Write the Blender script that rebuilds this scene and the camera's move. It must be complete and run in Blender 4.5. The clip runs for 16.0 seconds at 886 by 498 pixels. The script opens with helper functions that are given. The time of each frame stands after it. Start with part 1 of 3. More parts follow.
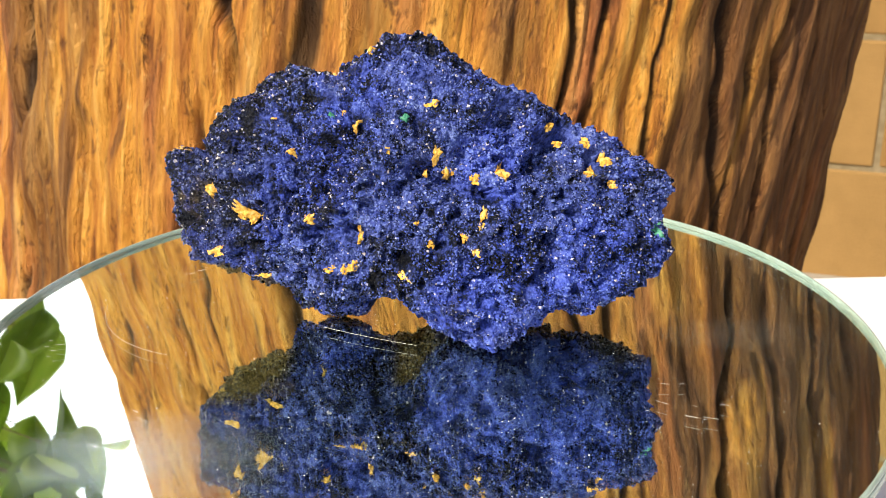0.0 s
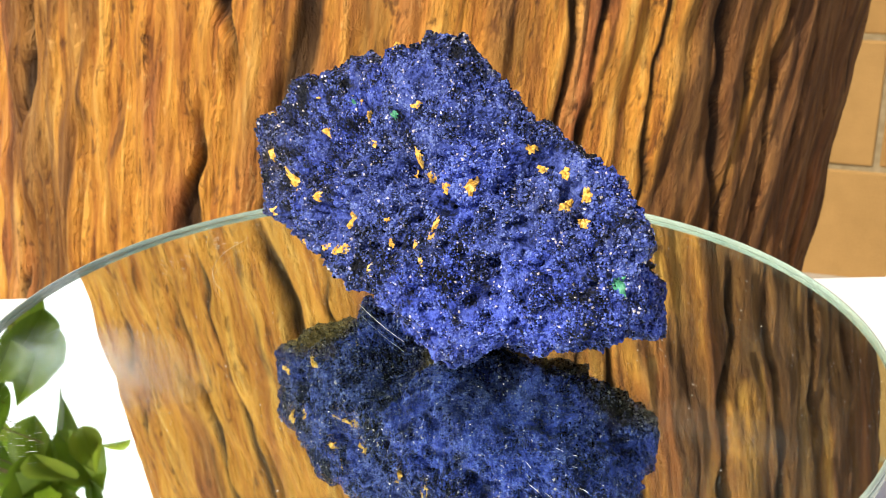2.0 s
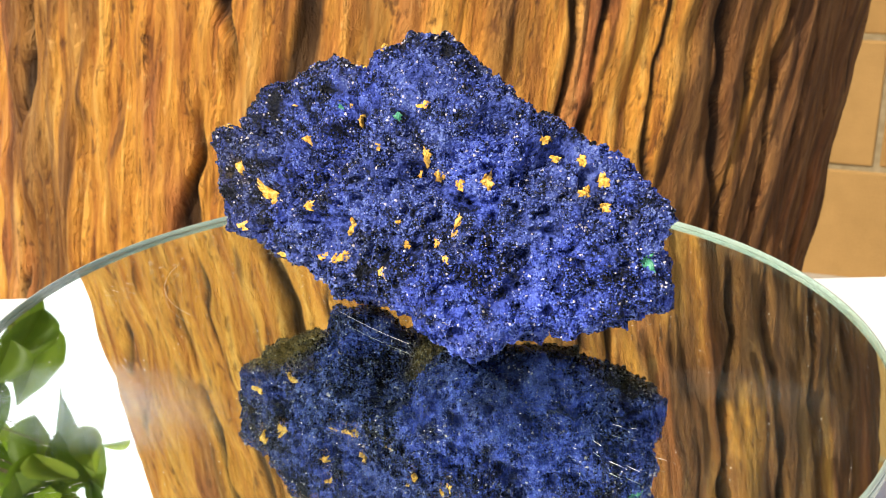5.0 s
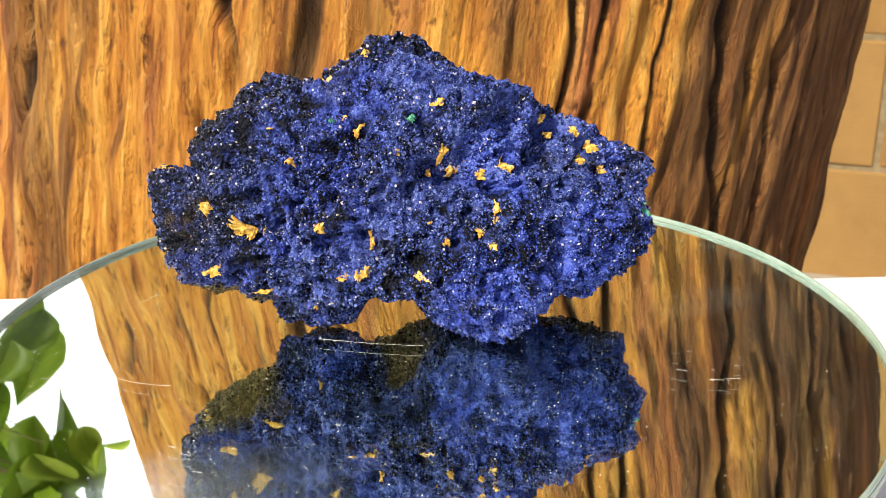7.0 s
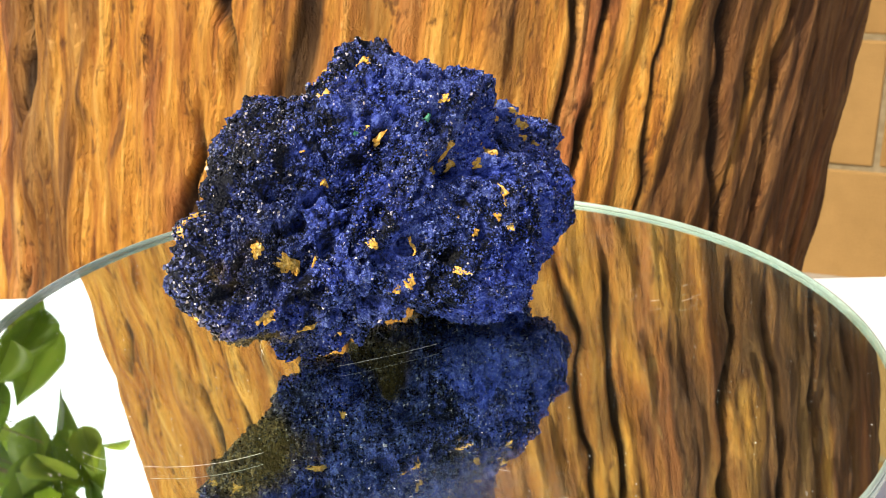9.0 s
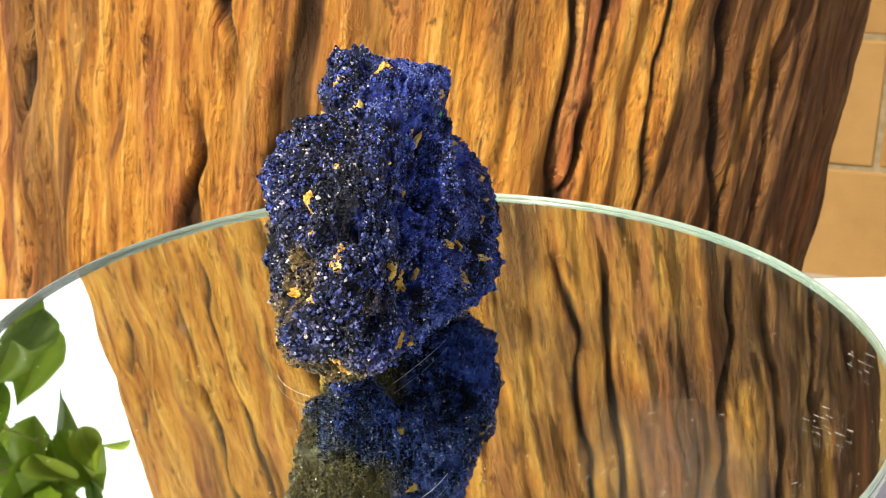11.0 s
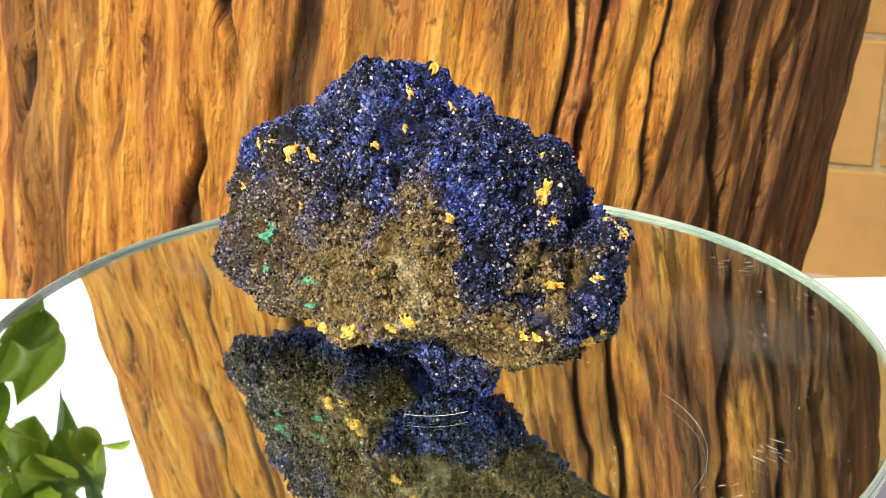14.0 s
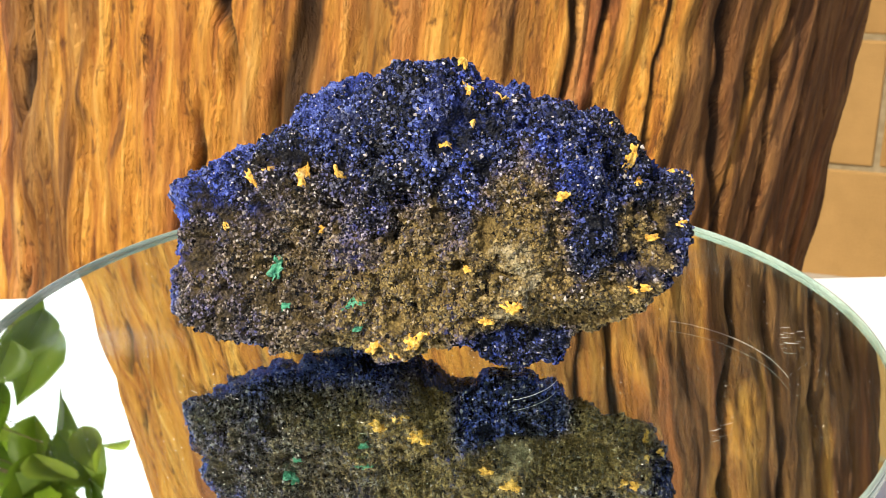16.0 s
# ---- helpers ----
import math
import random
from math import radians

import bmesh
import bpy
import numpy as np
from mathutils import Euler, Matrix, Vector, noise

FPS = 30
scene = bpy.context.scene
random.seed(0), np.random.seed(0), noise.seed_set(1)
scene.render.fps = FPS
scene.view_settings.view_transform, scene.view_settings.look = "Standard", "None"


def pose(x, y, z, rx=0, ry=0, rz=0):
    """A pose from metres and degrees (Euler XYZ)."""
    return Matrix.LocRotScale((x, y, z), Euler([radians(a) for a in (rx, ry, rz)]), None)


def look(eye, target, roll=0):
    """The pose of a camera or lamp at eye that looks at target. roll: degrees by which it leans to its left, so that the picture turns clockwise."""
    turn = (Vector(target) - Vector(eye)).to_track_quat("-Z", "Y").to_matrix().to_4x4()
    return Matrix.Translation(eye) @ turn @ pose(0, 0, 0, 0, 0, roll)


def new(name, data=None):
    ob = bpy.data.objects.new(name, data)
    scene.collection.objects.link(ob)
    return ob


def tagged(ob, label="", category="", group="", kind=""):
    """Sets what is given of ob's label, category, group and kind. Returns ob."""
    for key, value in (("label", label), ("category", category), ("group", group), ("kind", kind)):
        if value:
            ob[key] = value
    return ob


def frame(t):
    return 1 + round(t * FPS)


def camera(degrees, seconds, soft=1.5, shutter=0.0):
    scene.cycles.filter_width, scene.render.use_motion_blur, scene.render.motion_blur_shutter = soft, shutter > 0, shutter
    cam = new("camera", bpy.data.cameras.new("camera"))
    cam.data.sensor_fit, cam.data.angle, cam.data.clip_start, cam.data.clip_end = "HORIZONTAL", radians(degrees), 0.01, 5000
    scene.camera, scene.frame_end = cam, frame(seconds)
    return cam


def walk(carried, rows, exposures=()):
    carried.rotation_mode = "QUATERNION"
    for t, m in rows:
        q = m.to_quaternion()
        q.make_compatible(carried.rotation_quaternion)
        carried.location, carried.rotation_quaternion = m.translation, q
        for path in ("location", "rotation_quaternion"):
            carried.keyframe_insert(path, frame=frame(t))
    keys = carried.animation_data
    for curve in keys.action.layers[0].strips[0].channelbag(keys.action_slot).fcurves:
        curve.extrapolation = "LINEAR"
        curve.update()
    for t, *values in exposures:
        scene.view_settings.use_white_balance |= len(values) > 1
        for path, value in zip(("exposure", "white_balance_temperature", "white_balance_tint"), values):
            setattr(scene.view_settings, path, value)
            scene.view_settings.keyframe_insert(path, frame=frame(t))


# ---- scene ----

# ---- camera: held still, close over a small turning mirror ----
cam = camera(43.3, 16.0, soft=0.7)
EYE = (0.0, -0.2257, 0.1097)
YAW, PITCH = radians(-1.173), radians(-21.553)
AHEAD = Vector((-math.sin(YAW) * math.cos(PITCH), math.cos(YAW) * math.cos(PITCH), math.sin(PITCH)))
STAND = look(EYE, Vector(EYE) + AHEAD, -1.0)
walk(cam, [(0.0, STAND), (16.0, STAND)], exposures=[(0.0, 0.74), (16.0, 0.74)])
cam.data.dof.use_dof, cam.data.dof.focus_distance, cam.data.dof.aperture_fstop = True, 0.205, 78.0

# ---- light: a warm sun over the camera's left shoulder, and the sky ----
SUN_FROM = Vector((-0.50, -0.555, 0.67)).normalized()
world = bpy.data.worlds.new("sky")
scene.world = world
world.use_nodes = True
wn = world.node_tree
sky = wn.nodes.new("ShaderNodeTexSky")
sky.sky_type, sky.sun_disc = "NISHITA", False
sky.sun_elevation = math.asin(SUN_FROM.z)
sky.dust_density, sky.ozone_density = 2.5, 0.8
sky.sun_rotation = math.atan2(SUN_FROM.x, SUN_FROM.y)
wn.nodes["Background"].inputs["Strength"].default_value = 0.115
wn.links.new(sky.outputs[0], wn.nodes["Background"].inputs["Color"])
sun = new("sun", bpy.data.lights.new("sun", "SUN"))
sun.data.energy, sun.data.angle, sun.data.color = 4.5, radians(0.6), (1.0, 0.88, 0.66)
sun.matrix_world = look(SUN_FROM * 3, (0, 0, 0))


# ---- materials ----
class Mat:
    """A node material with short calls for the nodes used here."""

    def __init__(self, name, rough=0.5, spec=0.5, metal=0.0):
        self.m = bpy.data.materials.new(name)
        self.m.use_nodes = True
        self.t = self.m.node_tree
        self.b = self.t.nodes["Principled BSDF"]
        self.put("Roughness", rough), self.put("Specular IOR Level", spec), self.put("Metallic", metal)
        self.coord = self.t.nodes.new("ShaderNodeTexCoord").outputs["Object"]

    def put(self, key, v):
        s = self.b.inputs[key]
        if isinstance(v, bpy.types.NodeSocket):
            self.t.links.new(v, s)
        else:
            s.default_value = (*v, 1) if isinstance(v, tuple) and len(v) == 3 else v

    def _in(self, s, v):
        if isinstance(v, bpy.types.NodeSocket):
            self.t.links.new(v, s)
        else:
            s.default_value = (*v, 1) if isinstance(v, tuple) and len(v) == 3 and s.type == "RGBA" else v

    def stretch(self, scale, vec=None, turn=(0, 0, 0)):
        n = self.t.nodes.new("ShaderNodeMapping")
        self._in(n.inputs["Vector"], vec or self.coord)
        n.inputs["Scale"].default_value, n.inputs["Rotation"].default_value = scale, turn
        return n.outputs[0]

    def noise(self, scale, detail=3.0, rough=0.55, vec=None, warp=0.0):
        n = self.t.nodes.new("ShaderNodeTexNoise")
        self._in(n.inputs["Vector"], vec or self.coord)
        n.inputs["Scale"].default_value, n.inputs["Detail"].default_value = scale, detail
        n.inputs["Roughness"].default_value, n.inputs["Distortion"].default_value = rough, warp
        return n.outputs["Fac"]

    def cells(self, scale, vec=None, what="Distance", feature="F1"):
        n = self.t.nodes.new("ShaderNodeTexVoronoi")
        n.feature = feature
        self._in(n.inputs["Vector"], vec or self.coord)
        n.inputs["Scale"].default_value = scale
        return n.outputs[what]

    def ramp(self, fac, *stops):
        n = self.t.nodes.new("ShaderNodeValToRGB")
        self._in(n.inputs[0], fac)
        e = n.color_ramp.elements
        while len(e) < len(stops):
            e.new(0.5)
        for k, (p, c) in zip(e, stops):
            k.position, k.color = p, (*c, 1) if isinstance(c, tuple) else (c, c, c, 1)
        return n.outputs[0]

    def mix(self, fac, a, b, kind="MIX"):
        n = self.t.nodes.new("ShaderNodeMix")
        n.data_type, n.blend_type = "RGBA", kind
        self._in(n.inputs[0], fac), self._in(n.inputs[6], a), self._in(n.inputs[7], b)
        return n.outputs[2]

    def math(self, op, a, b=0.0, c=0.0):
        n = self.t.nodes.new("ShaderNodeMath")
        n.operation = op
        for s, v in zip(n.inputs, (a, b, c)):
            self._in(s, v)
        return n.outputs[0]

    def axis(self, k, vec=None):
        n = self.t.nodes.new("ShaderNodeSeparateXYZ")
        self._in(n.inputs[0], vec or self.coord)
        return n.outputs[k]

    def step(self, v, lo, hi):
        n = self.t.nodes.new("ShaderNodeMapRange")
        n.interpolation_type = "SMOOTHSTEP"
        self._in(n.inputs[0], v)
        n.inputs[1].default_value, n.inputs[2].default_value = lo, hi
        return n.outputs[0]

    def island(self):
        return self.t.nodes.new("ShaderNodeNewGeometry").outputs["Random Per Island"]

    def object_random(self):
        return self.t.nodes.new("ShaderNodeObjectInfo").outputs["Random"]

    def bump(self, height, strength=0.5, dist=0.001):
        n = self.t.nodes.new("ShaderNodeBump")
        self._in(n.inputs["Height"], height)
        n.inputs["Strength"].default_value, n.inputs["Distance"].default_value = strength, dist
        self.put("Normal", n.outputs[0])


# brown earth on the back of the stone: x, z, half width, half height in mm, and how thick it lies
EARTH = [(-1, 14, 24, 21, 1.05), (24, 21, 20, 24, 0.6), (40, 18, 16, 18, 0.52), (-21, 22, 9, 26, 1.1), (-36, 13, 18, 12, 1.1), (-46, 31, 6, 6, 0.85), (-11, 8, 14, 9, 0.9), (12, 5, 26, 7, 0.66)]


def earthy(m, pick):
    """Where the back of the stone is coated with brown earth, 0 to 1, in the stone's own space."""
    y = m.axis(1)
    x = m.math("ADD", m.axis(0), m.math("MULTIPLY", m.math("SUBTRACT", m.noise(95, 4, 0.6), 0.5), 0.022))
    z = m.math("ADD", m.axis(2), m.math("MULTIPLY", m.math("SUBTRACT", m.noise(120, 4, 0.6), 0.5), 0.022))
    patch = m.math("SUBTRACT", m.noise(170, 6, 0.72), 0.5)

    def blob(cx, cz, rx, rz):
        dx, dz = m.math("DIVIDE", m.math("SUBTRACT", x, cx / 1000), rx / 1000), m.math("DIVIDE", m.math("SUBTRACT", z, cz / 1000), rz / 1000)
        return m.step(m.math("ADD", m.math("MULTIPLY", dx, dx), m.math("MULTIPLY", dz, dz)), 1.9, 0.0)

    back = 0.0
    for cx, cz, rx, rz, thick in EARTH:
        back = m.math("MAXIMUM", back, m.math("MULTIPLY", blob(cx, cz, rx, rz), thick))
    foot = m.math("MULTIPLY", m.math("MULTIPLY", m.step(m.axis(0), -0.004, -0.010), m.step(m.axis(0), -0.036, -0.028)), m.step(m.axis(2), 0.014, 0.010))
    back = m.math("MULTIPLY", m.math("MULTIPLY", back, m.math("MULTIPLY", m.step(y, 0.0, 0.009), m.step(m.axis(2), 0.0, 0.007))), m.math("SUBTRACT", 1.0, foot))
    chalk = m.math("MULTIPLY", m.math("MULTIPLY", m.math("MAXIMUM", blob(-20, 18, 4, 5), m.math("MULTIPLY", blob(-20, 27, 3, 5), 0.6)), m.step(patch, -0.08, 0.10)), m.step(y, 0.008, 0.014))
    grain = m.math("MULTIPLY", m.math("SUBTRACT", pick, 0.5), 1.0)
    return m.step(m.math("ADD", m.math("MULTIPLY", back, m.math("ADD", 1.0, grain)), m.math("MULTIPLY", patch, m.math("ADD", m.math("MULTIPLY", back, 1.5), 0.3))), 0.12, 1.15), chalk


def blue_mineral(name, grains):
    m = Mat(name, 0.3, 0.36 if grains else 0.1)
    fine, wide, zone = m.noise(1100, 4, 0.7), m.noise(330, 4, 0.7), m.noise(60, 3, 0.55)
    pick = m.island() if grains else m.noise(1500, 3, 0.7)
    tone = m.math("ADD", m.math("MULTIPLY", pick, 0.42), m.math("ADD", m.math("MULTIPLY", wide, 0.75), m.math("MULTIPLY", zone, 0.65)))
    tone = m.math("SUBTRACT", tone, m.math("ADD", 0.338 if grains else 0.415, m.math("MULTIPLY", m.step(m.axis(1), 0.004, 0.014), 0.11)))
    blue = m.ramp(tone, (0.36, (0.0012, 0.0015, 0.003)), (0.43, (0.004, 0.0068, 0.022)), (0.51, (0.0175, 0.0280, 0.128)),
                  (0.60, (0.048, 0.072, 0.29)), (0.78, (0.12, 0.165, 0.40)))
    vivid = m.ramp(tone, (0.36, (0.0012, 0.0015, 0.004)), (0.44, (0.003, 0.0065, 0.04)), (0.51, (0.0125, 0.0245, 0.21)),
                   (0.61, (0.037, 0.068, 0.45)), (0.80, (0.10, 0.155, 0.56)))
    blue = m.mix(m.math("MULTIPLY", m.step(m.noise(48, 3, 0.55, m.stretch((1, 1, 0.6))), 0.44, 0.6), 0.55), blue, vivid)
    slate = m.ramp(pick, (0.3, (0.0015, 0.0015, 0.0025)), (0.65, (0.014, 0.016, 0.026)), (0.97, (0.10, 0.105, 0.13)))
    dusty = m.math("MULTIPLY", m.step(m.axis(1), 0.004, 0.014), m.step(m.noise(240, 4, 0.65), 0.40, 0.60))
    end = m.math("MULTIPLY", m.step(m.math("ADD", m.axis(0), m.math("MULTIPLY", m.math("SUBTRACT", wide, 0.5), 0.03)), -0.026, -0.044), 0.55)
    veil = m.math("MAXIMUM", m.math("MULTIPLY", m.step(m.noise(75, 4, 0.6), 0.52, 0.70), 0.6), m.math("MAXIMUM", m.math("MULTIPLY", dusty, 0.8), end))
    blue = m.mix(veil, blue, slate)
    brown = m.ramp(m.math("ADD", m.math("MULTIPLY", pick, 0.45), m.math("MULTIPLY", fine, 0.55)), (0.25, (0.014, 0.011, 0.007)),
                   (0.45, (0.075, 0.053, 0.020)), (0.64, (0.165, 0.117, 0.040)), (0.90, (0.33, 0.25, 0.105)))
    e, chalk = earthy(m, pick)
    col = m.mix(e, blue, brown)
    col = m.mix(m.math("MULTIPLY", chalk, 0.85), col, m.mix(fine, (0.16, 0.13, 0.07), (0.6, 0.54, 0.38)))
    if grains:
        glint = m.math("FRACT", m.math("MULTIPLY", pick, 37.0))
        # a few grains are coloured pale in place of sun glints
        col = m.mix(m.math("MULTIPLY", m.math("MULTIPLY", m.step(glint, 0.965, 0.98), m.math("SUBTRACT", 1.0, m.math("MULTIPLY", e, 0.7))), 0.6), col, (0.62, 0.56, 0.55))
        m.put("Roughness", m.math("ADD", m.math("MULTIPLY", e, 0.4), m.math("ADD", m.math("MULTIPLY", m.math("MULTIPLY", glint, glint), 0.28), 0.05)))
    else:
        m.put("Roughness", m.math("ADD", m.math("MULTIPLY", e, 0.4), 0.45))
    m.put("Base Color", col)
    m.bump(m.math("ADD", fine, m.cells(1500)), 0.25 if grains else 0.8, 0.0005)
    return m.m


def lumpy(name, c0, c1, c2, rough=0.8):
    m = Mat(name, rough, 0.3)
    n = m.noise(700, 4, 0.7)
    m.put("Base Color", m.ramp(n, (0.28, c0), (0.5, c1), (0.75, c2)))
    m.bump(m.noise(1600, 3), 0.7, 0.0005)
    return m.m


def bark_material():
    m = Mat("weathered fibrous wood", 0.72, 0.25)

    def stored(name, what):
        n = m.t.nodes.new("ShaderNodeAttribute")
        n.attribute_name = name
        return n.outputs[what]

    along, cleft_shade = stored("grain", "Vector"), stored("cleft_shade", "Fac")
    broad = m.noise(13, 4, 0.6, m.stretch((1, 1, 0.2), along), 0.5)
    strands = m.noise(100, 7, 0.74, m.stretch((1, 1, 0.085), along), 0.25)
    hair = m.noise(360, 5, 0.72, m.stretch((1, 1, 0.16), along), 0.5)
    warm = m.ramp(strands, (0.30, (0.12, 0.040, 0.010)), (0.40, (0.42, 0.155, 0.026)), (0.53, (0.65, 0.305, 0.048)), (0.70, (0.79, 0.48, 0.125)))
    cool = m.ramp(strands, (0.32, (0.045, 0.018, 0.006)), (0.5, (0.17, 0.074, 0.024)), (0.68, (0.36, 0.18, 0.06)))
    red = m.ramp(strands, (0.3, (0.09, 0.028, 0.012)), (0.52, (0.44, 0.155, 0.045)), (0.75, (0.66, 0.32, 0.12)))
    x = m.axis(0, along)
    # right side: redder wood, also coloured darker for the shade away from the sun
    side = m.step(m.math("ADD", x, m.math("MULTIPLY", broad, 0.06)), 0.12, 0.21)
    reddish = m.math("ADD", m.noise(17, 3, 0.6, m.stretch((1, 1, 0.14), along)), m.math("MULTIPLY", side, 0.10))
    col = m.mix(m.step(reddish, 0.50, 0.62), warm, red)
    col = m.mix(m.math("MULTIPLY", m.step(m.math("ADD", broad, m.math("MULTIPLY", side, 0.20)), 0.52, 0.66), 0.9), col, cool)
    flecks = m.noise(150, 5, 0.7, m.stretch((1, 1, 0.33), along), 0.6)
    col = m.mix(m.math("MULTIPLY", m.step(flecks, 0.44, 0.33), 0.75), col, (0.10, 0.035, 0.012))
    col = m.mix(m.math("MULTIPLY", m.math("MULTIPLY", m.step(flecks, 0.60, 0.70), m.math("SUBTRACT", 1.0, side)), 0.45), col, (0.80, 0.50, 0.18))
    knots = m.step(m.noise(26, 4, 0.65, m.stretch((1, 1, 0.4), along), 0.8), 0.62, 0.72)
    col = m.mix(m.math("MULTIPLY", knots, 0.8), col, (0.10, 0.04, 0.016))
    col = m.mix(m.math("MULTIPLY", m.step(hair, 0.47, 0.36), m.math("ADD", m.math("MULTIPLY", m.step(m.noise(24, 3, 0.6, m.stretch((1, 1, 0.3), along)), 0.42, 0.62), 0.72), 0.12)), col, (0.07, 0.026, 0.010))
    # the shade inside clefts and creases is painted in as near-black wood
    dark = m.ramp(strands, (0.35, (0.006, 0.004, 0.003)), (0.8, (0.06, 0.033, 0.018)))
    m.put("Base Color", m.mix(m.math("MULTIPLY", cleft_shade, 0.9), col, dark))
    m.bump(m.math("ADD", m.math("ADD", strands, m.math("MULTIPLY", hair, 0.6)), m.math("MULTIPLY", flecks, 0.7)), 1.0, 0.010)
    return m.m


def stone_material():
    m = Mat("tan sandstone", 0.9, 0.2)
    n = m.noise(9, 5, 0.6)
    base = m.ramp(n, (0.3, (0.185, 0.102, 0.032)), (0.7, (0.25, 0.142, 0.048)))
    m.put("Base Color", m.mix(m.object_random(), base, m.mix(0.5, base, (0.29, 0.18, 0.07))))
    m.bump(m.noise(160, 4), 0.5, 0.003)
    return m.m


def plain(name, c, c2, scale, rough=0.6, spec=0.4, metal=0.0, bump=0.0005):
    m = Mat(name, rough, spec, metal)
    m.put("Base Color", m.ramp(m.noise(scale, 4), (0.35, c), (0.68, c2)))
    m.bump(m.noise(scale * 6, 3), 0.3, bump)
    return m.m


def mirror_material():
    m = Mat("silvered mirror", 0.0, 0.5, 1.0)
    m.put("Base Color", m.ramp(m.noise(25, 2), (0.3, (0.82, 0.875, 0.855)), (0.7, (0.84, 0.89, 0.87))))
    return m.m


# wiped smears on the glass: centre, half sizes and thickness
SMEARS = [(-0.051, -0.047, 0.024, 0.015, 1.0), (0.070, 0.0, 0.015, 0.007, 0.7), (0.007, 0.056, 0.003, 0.002, 0.5)]


def clear_glass():
    """The clear sheet over the silvering, with wiped smears that blur what it mirrors."""
    m = Mat("clear glass sheet")
    t = m.t
    out = t.nodes["Material Output"]
    see = t.nodes.new("ShaderNodeBsdfTransparent")
    see.inputs[0].default_value = (0.965, 0.985, 0.975, 1)
    shine = t.nodes.new("ShaderNodeBsdfGlossy")
    shine.inputs["Roughness"].default_value = 0.02
    smear = t.nodes.new("ShaderNodeBsdfGlossy")
    smear.inputs[0].default_value = (0.80, 0.88, 0.97, 1)
    smear.inputs["Roughness"].default_value = 0.24
    a = t.nodes.new("ShaderNodeMixShader")
    a.inputs[0].default_value = 0.05
    t.links.new(see.outputs[0], a.inputs[1]), t.links.new(shine.outputs[0], a.inputs[2])
    x, y = m.axis(0), m.axis(1)
    film = 0.0
    for cx, cy, rx, ry, thick in SMEARS:
        dx, dy = m.math("DIVIDE", m.math("SUBTRACT", x, cx), rx), m.math("DIVIDE", m.math("SUBTRACT", y, cy), ry)
        film = m.math("MAXIMUM", film, m.math("MULTIPLY", m.step(m.math("ADD", m.math("MULTIPLY", dx, dx), m.math("MULTIPLY", dy, dy)), 1.6, 0.0), thick))
    streaks = m.step(m.noise(55, 6, 0.75, m.stretch((0.5, 4, 1), None, (0, 0, radians(38)))), 0.34, 0.66)
    film = m.math("MULTIPLY", film, m.math("ADD", m.math("MULTIPLY", streaks, 0.8), 0.2))
    haze = m.math("ADD", m.math("MULTIPLY", film, 0.15), m.math("MULTIPLY", m.step(m.noise(18, 3), 0.45, 0.8), 0.012))
    b = t.nodes.new("ShaderNodeMixShader")
    t.links.new(haze, b.inputs[0]), t.links.new(a.outputs[0], b.inputs[1]), t.links.new(smear.outputs[0], b.inputs[2])
    t.links.new(b.outputs[0], out.inputs["Surface"])
    return m.m


def edge_glass():
    m = Mat("ground green glass edge", 0.25, 0.6)
    m.put("Base Color", m.ramp(m.noise(120, 3), (0.3, (0.30, 0.40, 0.35)), (0.7, (0.40, 0.49, 0.44))))
    m.put("Transmission Weight", 0.35)
    return m.m


def leaf_material():
    m = Mat("fresh green leaf", 0.45, 0.4)
    c = m.ramp(m.math("ADD", m.math("MULTIPLY", m.island(), 0.6), m.math("MULTIPLY", m.noise(40, 3), 0.4)),
               (0.2, (0.08, 0.14, 0.012)), (0.5, (0.22, 0.32, 0.028)), (0.8, (0.40, 0.46, 0.07)))
    m.put("Base Color", c)
    t = m.t
    tr = t.nodes.new("ShaderNodeBsdfTranslucent")
    t.links.new(c, tr.inputs[0])
    mix = t.nodes.new("ShaderNodeMixShader")
    mix.inputs[0].default_value = 0.72
    t.links.new(m.b.outputs[0], mix.inputs[1]), t.links.new(tr.outputs[0], mix.inputs[2])
    t.links.new(mix.outputs[0], t.nodes["Material Output"].inputs["Surface"])
    return m.m


BLUE_BODY, BLUE_GRAIN = blue_mineral("dark blue mineral", False), blue_mineral("blue crystal grains", True)
OCHRE = lumpy("yellow ochre crust", (0.20, 0.085, 0.012), (0.55, 0.32, 0.05), (0.76, 0.58, 0.26))
GREEN = lumpy("green copper crust", (0.012, 0.06, 0.035), (0.045, 0.23, 0.14), (0.2, 0.42, 0.3))
BARK, STONE, LEAF = bark_material(), stone_material(), leaf_material()
MORTAR = plain("grey-brown mortar", (0.17, 0.13, 0.075), (0.23, 0.18, 0.11), 40, 0.95, 0.1)
WHITE = plain("white painted board", (0.60, 0.61, 0.62), (0.66, 0.66, 0.66), 12, 0.45)
BASE_GREY = plain("white moulded plastic", (0.72, 0.72, 0.72), (0.78, 0.78, 0.78), 30, 0.4)
PAVING = plain("grey-brown paving", (0.24, 0.21, 0.17), (0.36, 0.32, 0.26), 5, 0.9, 0.2, 0.0, 0.004)
TWIG = plain("brown twig bark", (0.09, 0.06, 0.035), (0.17, 0.12, 0.07), 60, 0.85, 0.2)
DUST = plain("pale dust", (0.7, 0.68, 0.62), (0.85, 0.83, 0.78), 300, 0.8)
MIRROR, GLASS, EDGE = mirror_material(), clear_glass(), edge_glass()


